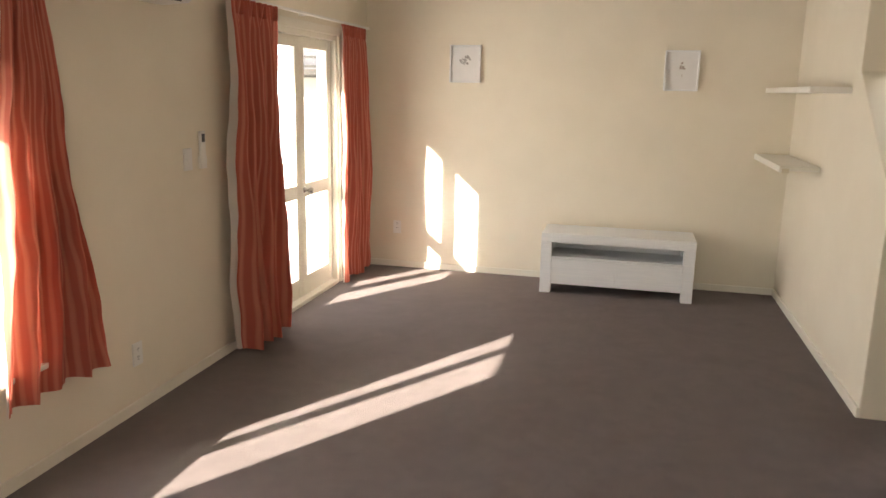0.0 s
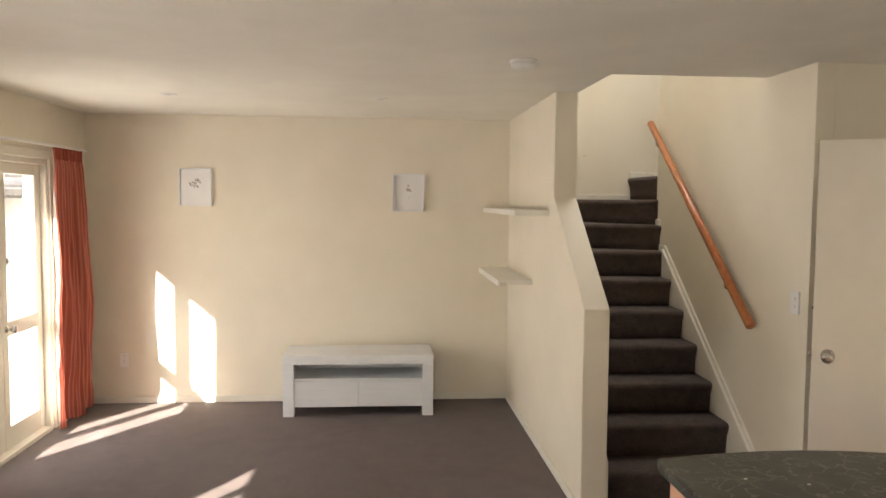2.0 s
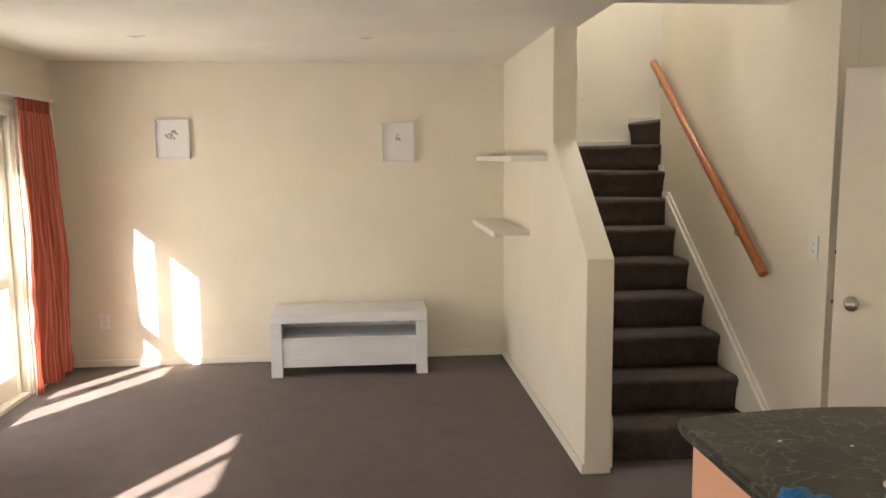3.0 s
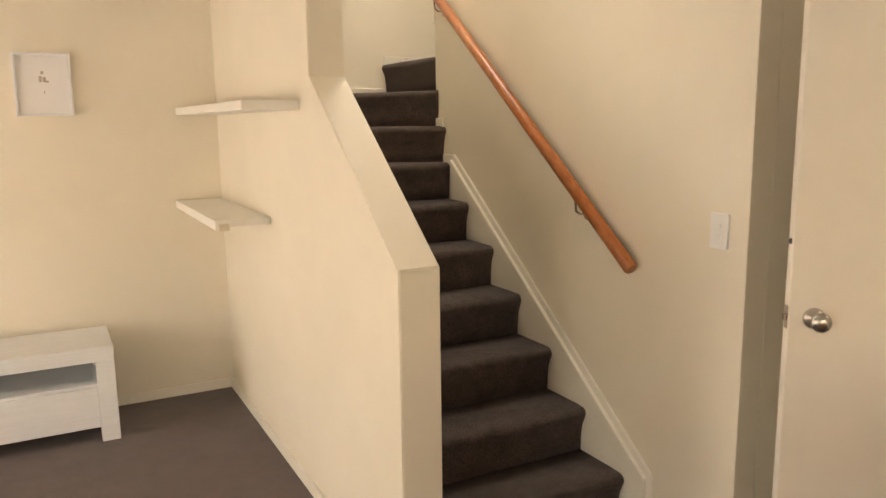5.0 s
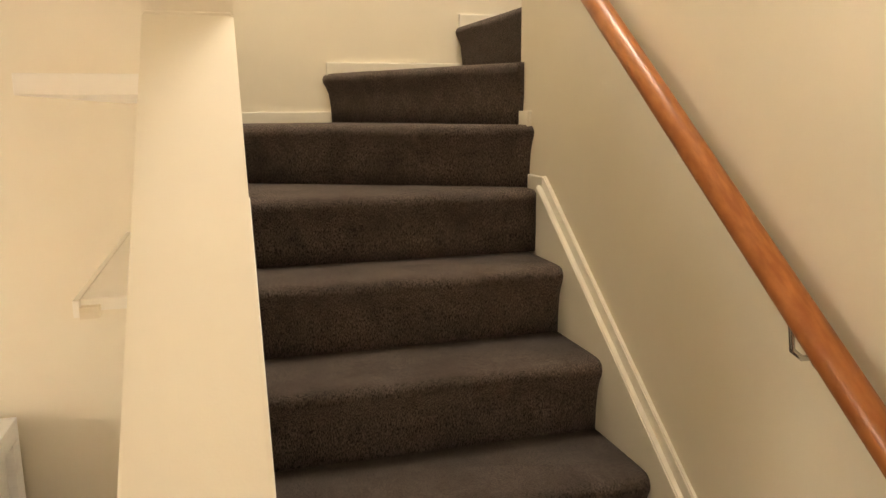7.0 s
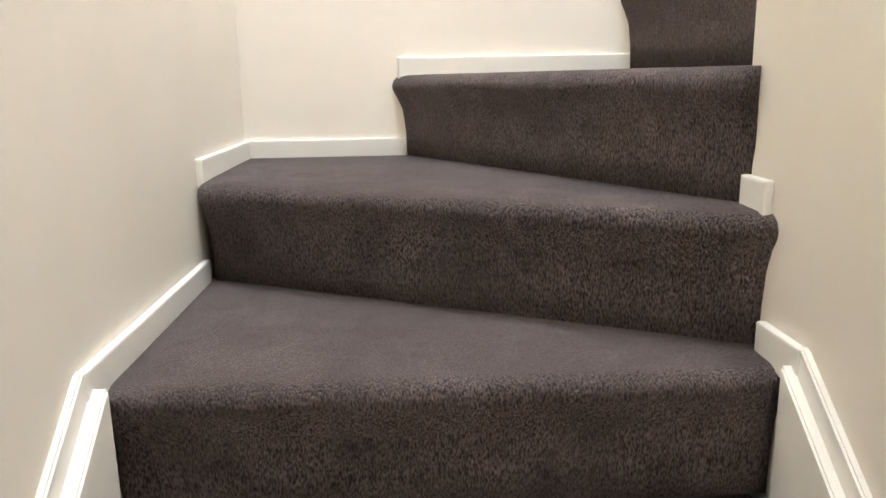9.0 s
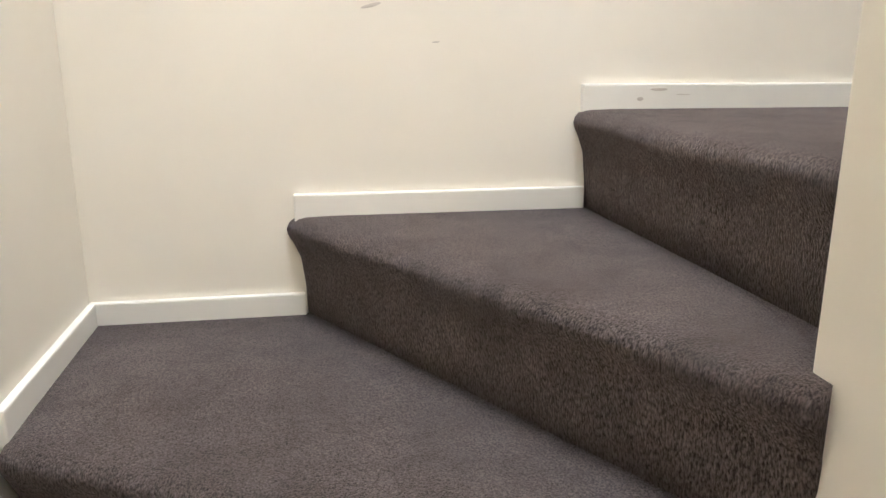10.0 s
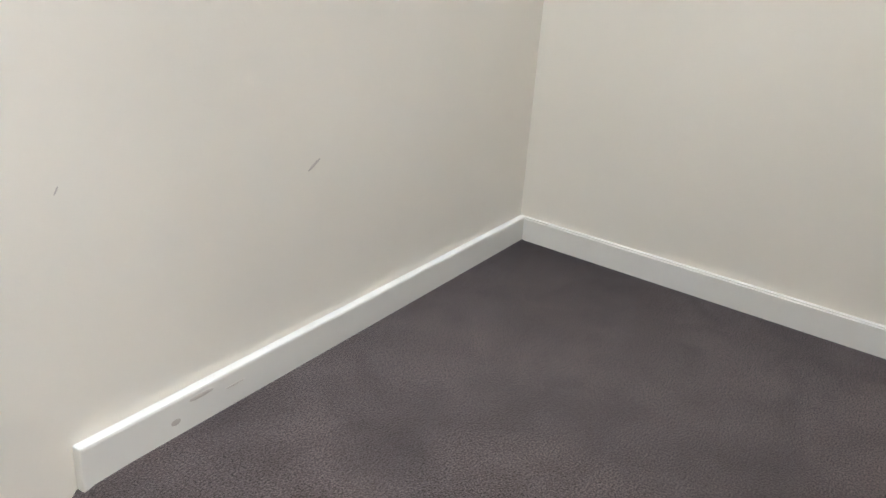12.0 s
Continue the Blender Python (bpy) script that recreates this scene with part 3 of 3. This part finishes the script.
# ---- curtains ----
def curtain(top, bottom, z1, z0, x, pleats, seed, label, flare=0.0, lining=None, left=0.8, depth=1.0):
    """A hanging of soft folds between two sloping sides. top, bottom: y from and to."""
    ob = thing("curtain", (x, (top[0] + top[1]) / 2, z0), label, "curtain", "coral curtains")
    rnd = random.Random(seed)
    ph = [rnd.uniform(0, 6.28) for _ in range(6)]
    nu, nv = 150, 56

    def sheet(off, u0, u1):
        bm = bmesh.new()
        uvl = bm.loops.layers.uv.new("UVMap")
        grid = []
        for j in range(nv + 1):
            v = j / nv
            row = []
            for i in range(nu + 1):
                u = u0 + (u1 - u0) * i / nu
                yy = (top[0] + (bottom[0] - top[0]) * v ** left) * (1 - u) + (top[1] + (bottom[1] - top[1]) * v ** 0.8) * u
                head = max(0.0, 1 - v / 0.07)
                amp = 0.022 + 0.036 * min(1, v * 1.6)
                a = 2 * math.pi * pleats * (u + 0.03 * math.sin(3 * v + ph[0]) + 0.02 * math.sin(7 * u + 2.2 * v + ph[1]))
                fold = math.sin(a) + 0.35 * math.sin(2 * a + ph[2] + 2 * v) * v
                pinch = math.sin(2 * math.pi * pleats * 2 * u) * 0.6
                dx = depth * amp * (fold * (1 - head) + pinch * head)
                dx += 0.055 * depth * min(1, 3 * v) * noise.noise(Vector((u * 3, v * 2.6, seed))) + 0.012 * min(1, 3 * v) * noise.noise(Vector((u * 11, v * 6, seed + 7))) + 0.007 * noise.noise(Vector((u * 24, v * 13, seed + 3)))
                dx += flare * v
                yy += 0.010 * math.cos(a) * v + min(1, 3 * v) * (0.030 * noise.noise(Vector((u * 2, v * 3.5, seed + 11))) + 0.008 * noise.noise(Vector((u * 3, v * 14, seed + 13))))
                zz = z1 + (z0 - z1) * v + (0.012 * math.sin(a * 0.5 + ph[3]) + 0.008 * noise.noise(Vector((u * 10, 2, seed)))) * (v > 0.98)
                row.append((bm.verts.new((x + dx + off, yy, zz)), u, v))
            grid.append(row)
        for j in range(nv):
            for i in range(nu):
                q = (grid[j][i], grid[j + 1][i], grid[j + 1][i + 1], grid[j][i + 1])
                f = bm.faces.new([w[0] for w in q])
                for lp, w in zip(f.loops, q):
                    lp[uvl].uv = (w[1], w[2])
        return bm
    part("fabric", sheet(0.0, 0, 1), CORAL, ob, "coral striped cotton", True)
    if lining:
        part("lining", sheet(-0.012, *lining), LINING, ob, "white lining", True)
    # gathered header tape
    n = pleats * 2
    for i in range(n):
        y = top[0] + (top[1] - top[0]) * (i + 0.5) / n
        part("pleat", box(x - 0.016, x + 0.022, y - 0.010, y + 0.010, z1 - 0.075, z1 + 0.012, 0.006), CORAL, ob, smooth=True)
    return ob


curtain((3.80, 4.36), (3.74, 4.27), 2.06, 0.045, 0.095, 4, 3, "coral striped curtain with white lining beside the glazed doors", 0.05, (-0.035, 1.0))
curtain((5.55, 6.06), (5.51, 6.17), 2.06, 0.025, 0.062, 4, 8, "coral striped curtain hanging near the room corner", 0.02, (0.0, 1.0), left=2.2, depth=0.6)
curtain((2.26, 2.44), (2.03, 2.62), 2.06, 0.345, 0.045, 4, 5, "coral striped curtain at the side window", 0.01, (0.0, 1.0), left=1.2, depth=0.5)


def track(y0, y1, z, x, stays):
    ob = thing("curtain_track", (x, y0, z), "thin white curtain track on the wall", "curtain track", "curtain tracks")
    part("track", box(x - 0.009, x + 0.009, y0, y1, z - 0.009, z + 0.009, 0.003), PLASTIC, ob)
    for y in stays:
        part("stay", box(0.0, x, y - 0.008, y + 0.008, z - 0.012, z + 0.004, 0.002), PLASTIC, ob)


track(3.68, 6.14, 2.082, 0.07, (3.8, 4.9, 5.95))
track(0.75, 2.44, 2.082, 0.06, (0.85, 1.6, 2.3))

# ---- television bench ----
tv = thing("tv_bench", (2.25, 6.0, 0), "whitewashed wooden television bench with an open shelf and two drawers", "tv bench")
BX0, BX1, BY0, BY1, BH = 1.652, 2.835, 5.80, 6.23, 0.49
part("top", box(BX0, BX1, BY0, BY1, BH - 0.075, BH, 0.003), WHITEWOOD, tv)
for x0, x1 in ((BX0, BX0 + 0.085), (BX1 - 0.085, BX1)):
    for y0, y1 in ((BY0, BY0 + 0.085), (BY1 - 0.085, BY1)):
        part("leg", box(x0, x1, y0, y1, 0, BH - 0.0755, 0.003), WHITEWOOD, tv)
    part("side_panel", box(x0 + 0.03, x1 - 0.03, BY0 + 0.0855, BY1 - 0.0855, 0.08, BH - 0.0755), WHITEWOOD, tv)
part("shelf", box(BX0 + 0.0555, BX1 - 0.0555, BY0 + 0.012, BY1 - 0.03, 0.285, 0.300, 0.002), WHITEWOOD, tv)
part("back_panel", box(BX0 + 0.086, BX1 - 0.086, BY1 - 0.028, BY1 - 0.012, 0.08, BH - 0.0755), WHITEWOOD, tv)
part("base_panel", box(BX0 + 0.086, BX1 - 0.086, BY0 + 0.04, BY1 - 0.030, 0.075, 0.09), WHITEWOOD, tv)
bm_mid = (BX0 + BX1) / 2
for x0, x1 in ((BX0 + 0.087, bm_mid - 0.0015), (bm_mid + 0.0015, BX1 - 0.087)):
    part("drawer", box(x0, x1, BY0 + 0.008, BY0 + 0.030, 0.076, 0.283, 0.002), WHITEWOOD, tv, "whitewashed drawer front")


# ---- framed prints ----
def print_frame(x0, x1, z0, z1, label, kind):
    ob = thing("framed_print", ((x0 + x1) / 2, YN, z0), label, "picture", "framed prints")
    f = 0.013
    for a, b, c, d in ((x0, x0 + f, z0, z1), (x1 - f, x1, z0, z1), (x0 + f, x1 - f, z1 - f, z1), (x0 + f, x1 - f, z0, z0 + f)):
        part("frame_bar", box(a, b, YN - 0.034, YN - 0.001, c, d, 0.0015), WHITEWOOD, ob)
    sheet = part("print", box(x0 + f, x1 - f, YN - 0.012, YN - 0.004, z0 + f, z1 - f), PAPER, ob, "white paper print")
    cx, cz = (x0 + x1) / 2, z0 + (z1 - z0) * 0.6
    rnd = random.Random(kind)
    if kind == 1:
        for i in range(34):
            a, r = rnd.uniform(0, 6.28), 0.042 * rnd.random() ** 0.5
            px, pz, s = cx + r * math.cos(a) * 1.1, cz + r * math.sin(a) * 0.85, rnd.uniform(0.004, 0.009)
            part("ink_mark", lathe([(s, 0), (s * 0.8, 0.0006)], pose(px, YN - 0.012, pz, 90, 0, 0), 7), INK, sheet)
    else:
        for dx, dz, w, h in ((0.0, 0.028, 0.007, 0.008), (-0.010, -0.004, 0.007, 0.015), (0.008, -0.006, 0.008, 0.012), (0.018, -0.016, 0.010, 0.005), (0.004, -0.070, 0.002, 0.009)):
            part("ink_mark", box(cx + dx - w, cx + dx + w, YN - 0.0126, YN - 0.011, cz + dz - h, cz + dz + h, 0.0002), BROWNINK, sheet)


print_frame(0.752, 1.018, 1.652, 1.962, "white framed print of a round grey pen drawing", 1)
print_frame(2.512, 2.778, 1.618, 1.933, "white framed print of a small brown drawing", 2)

# ---- floating shelves on the half wall ----
up = thing("floating_shelf", (3.4, 5.5, 1.64), "white floating shelf in the corner", "shelf", "corner shelves")
part("board", box(3.285, HX0 - 0.001, 4.745, YN - 0.002, 1.618, 1.655, 0.002), SHELFMAT, up)
low = thing("floating_shelf", (3.4, 5.8, 1.13), "white floating shelf with a loose front edge and missing end cap", "shelf", "corner shelves")
part("board", box(3.268, HX0 - 0.006, 5.235, YN - 0.002, 1.112, 1.143, 0.001), SHELFMAT, low)
part("front_edge", box(3.253, 3.2675, 5.212, YN - 0.002, 1.103, 1.1445, 0.001), SHELFMAT, low)
part("block", box(3.268, 3.312, 5.205, 5.2345, 1.100, 1.128, 0.001), CREAMCLOTH, low, "bare cream end block")


# ---- ceiling fittings ----
def downlight(x, y):
    ob = thing("downlight", (x, y, H), "recessed ceiling downlight, switched off", "downlight", "ceiling downlights")
    part("rim", lathe([(0.052, 0), (0.050, -0.005), (0.038, -0.007), (0.034, 0.0)], Matrix.Translation((x, y, H))), PLASTIC, ob, smooth=True)
    part("lens", lathe([(0.034, -0.001), (0.030, -0.0045), (0.004, -0.006)], Matrix.Translation((x, y, H))), LAMPGLASS, ob, smooth=True)


downlight(1.01, 5.07)
downlight(2.41, 5.08)
sm = thing("smoke_alarm", (3.11, 3.6, H), "round white smoke alarm on the ceiling", "smoke alarm")
part("base", lathe([(0.068, 0), (0.068, -0.010), (0.062, -0.012)], Matrix.Translation((3.11, 3.6, H))), PLASTIC, sm, smooth=True)
part("cover", lathe([(0.060, -0.012), (0.060, -0.030), (0.050, -0.040), (0.020, -0.043)], Matrix.Translation((3.11, 3.6, H))), PLASTIC, sm, smooth=True)

# ---- kitchen peninsula ----
CT = 0.92
outline = [(3.262, -1.2), (3.262, 2.075)] + [(3.272 + 0.86 * i / 14, 2.105 + 0.075 * math.sin(math.pi * (0.08 + 0.78 * i / 14)) - 0.03 * (i / 14) ** 4) for i in range(15)] + [(4.46, 1.93), (4.46, -1.2)]
unit = thing("peninsula_cabinet", (3.8, 1.0, 0), "salmon laminate kitchen peninsula under the worktop", "cabinet")
part("side_panel", box(3.288, 3.306, -1.18, 2.055, 0.0, CT - 0.0365, 0.001), SALMON, unit, "plain salmon panel")
part("end_panel", box(3.3065, 4.42, 2.037, 2.055, 0.0, CT - 0.0365, 0.001), SALMON, unit, "plain salmon panel")
part("carcass", box(3.307, 4.40, -1.18, 2.036, 0.1, CT - 0.037), WHITEWOOD, unit)
wt = prism(outline, "z", CT - 0.036, CT)
edges = [e for e in wt.edges if abs(e.verts[0].co.z - e.verts[1].co.z) < 1e-6]
bmesh.ops.bevel(wt, geom=edges, offset=0.012, segments=4, affect="EDGES", profile=0.5)
tagged(mesh_object("worktop", wt, WORKTOP), "dark green marbled worktop with a curved end", "worktop")


def blue_glove():
    """A crumpled rubber glove: palm and curled fingers."""
    ob = thing("rubber_glove", (3.34, 1.52, CT), "crumpled blue rubber glove on the worktop", "glove")

    def blob(name, c, r, tilt):
        bm = bmesh.new()
        bmesh.ops.create_icosphere(bm, subdivisions=4, radius=1)
        for v in bm.verts:
            k = 1 + 0.35 * noise.noise(v.co * 2.1 + Vector(c) * 9) + 0.12 * noise.noise(v.co * 6)
            v.co = Vector((v.co.x * r[0] * k, v.co.y * r[1] * k, max(-0.5, v.co.z) * r[2] * (1 + 0.6 * noise.noise(v.co * 3.3 + Vector(c) * 5))))
        bmesh.ops.transform(bm, matrix=pose(c[0], c[1], CT + r[2] * 0.5, 0, 0, tilt), verts=bm.verts)
        part(name, bm, BLUE, ob, smooth=True)
    blob("palm", (3.345, 1.53, 0), (0.042, 0.060, 0.022), 20)
    blob("cuff", (3.322, 1.612, 0), (0.034, 0.040, 0.014), -15)
    for x, y, a, l in ((3.375, 1.465, -40, 0.036), (3.352, 1.445, -10, 0.040), (3.385, 1.515, -75, 0.034), (3.400, 1.555, -95, 0.030), (3.312, 1.475, 25, 0.028)):
        blob("finger", (x, y, 0), (0.013, l, 0.014), -a)


blue_glove()
brush = thing("scrubbing_brush", (3.58, 1.61, CT), "cream plastic scraper lying on the worktop", "scraper")
part("handle", prism([(3.515, 1.615), (3.525, 1.635), (3.60, 1.655), (3.74, 1.675), (3.76, 1.655), (3.62, 1.63), (3.53, 1.603)], "z", CT + 0.012, CT + 0.028, 0.005), CREAMCLOTH, brush, smooth=False)
part("blade", box(3.60, 3.76, 1.60, 1.64, CT, CT + 0.014, 0.003), CREAMCLOTH, brush)
cl = bmesh.new()
bmesh.ops.create_grid(cl, x_segments=30, y_segments=30, size=0.5)
low_side = []
for v in cl.verts:
    v.co = Vector((3.62 + v.co.x * 0.22, 1.54 + v.co.y * 0.13, CT + 0.008 + 0.012 * abs(noise.noise(Vector((v.co.x * 4, v.co.y * 4, 2)))) + 0.004 * noise.noise(v.co * 12)))
ext = bmesh.ops.extrude_face_region(cl, geom=list(cl.faces))
for v in [e for e in ext["geom"] if isinstance(e, bmesh.types.BMVert)]:
    v.co.z = CT + 0.001
bmesh.ops.recalc_face_normals(cl, faces=cl.faces)
tagged(mesh_object("cleaning_cloth", cl, LILAC, True), "folded pale lilac cleaning cloth on the worktop", "cloth")
rnd = random.Random(4)
for x, y, s in ((3.46, 1.93, 0.006), (3.40, 1.42, 0.008), (3.37, 1.36, 0.005), (3.62, 1.88, 0.005)):
    cr = bmesh.new()
    bmesh.ops.create_icosphere(cr, subdivisions=2, radius=s)
    for v in cr.verts:
        v.co *= 1 + 0.3 * noise.noise(v.co * 300)
        v.co = Vector((x + v.co.x, y + v.co.y * 0.6, CT + s * 0.3 + v.co.z * 0.4))
    tagged(mesh_object("crumb", cr, PAPER), "tiny white crumb on the dark worktop", "crumb", "worktop crumbs")

# ---- outside ----
eave = thing("eave", (-0.4, 3, 2.1), "timber eave over the outside wall", "eave", kind="structure")
part("soffit", box(-0.62, W - 0.002, YS, YN + 1, 2.24, 2.28), TRIM, eave)
part("fascia", box(-0.64, -0.62, YS, YN + 1, 2.149, 2.38), TRIM, eave)
nb = thing("neighbour_house", (-4.5, 9.0, -0.17), "white weatherboard neighbouring house with a grey roof", "house")
part("wall", box(-8.0, -0.9, 9.02, 13.0, -0.17, 1.72), FENCE, nb)
for i in range(11):
    z = -0.17 + 0.17 * i
    part("weatherboard", prism([(9.018, z), (8.992, z), (9.006, z + 0.168), (9.018, z + 0.168)], "x", -8.0, -0.9), FENCE, nb)
part("roof", prism([(8.62, 1.80), (11.0, 2.9), (13.4, 1.80), (13.4, 1.74), (8.62, 1.74)], "x", -8.4, -0.6), ROOFING, nb, "grey roof")
for i in range(9):
    y, z = 8.66 + 0.26 * i, 1.818 + 0.1202 * i
    part("roof_batten", box(-8.4, -0.6, y, y + 0.03, z, z + 0.03), DARKTIMBER, nb)
part("gutter", prism([(8.60, 1.80), (8.52, 1.80), (8.52, 1.73), (8.55, 1.70), (8.60, 1.70)], "x", -8.4, -0.6), DARKTIMBER, nb, "dark gutter")
house_window = part("window", box(-2.50, -1.98, 8.975, 8.990, 1.05, 1.64), DARKPANE, nb, "dark window")
for x0, x1, z0, z1 in ((-2.55, -2.50, 1.0, 1.69), (-1.98, -1.93, 1.0, 1.69), (-2.50, -1.98, 1.64, 1.69), (-2.27, -2.23, 1.05, 1.64)):
    part("window_frame", box(x0, x1, 8.95, 8.99, z0, z1, 0.003), FENCE, house_window)
part("window_sill", box(-2.60, -1.90, 8.90, 8.99, 0.94, 1.0, 0.004), DARKTIMBER, house_window)
part("meter_box", box(-2.36, -2.10, 8.88, 8.99, 0.70, 0.92, 0.006), DARKTIMBER, nb, "dark box under the window")
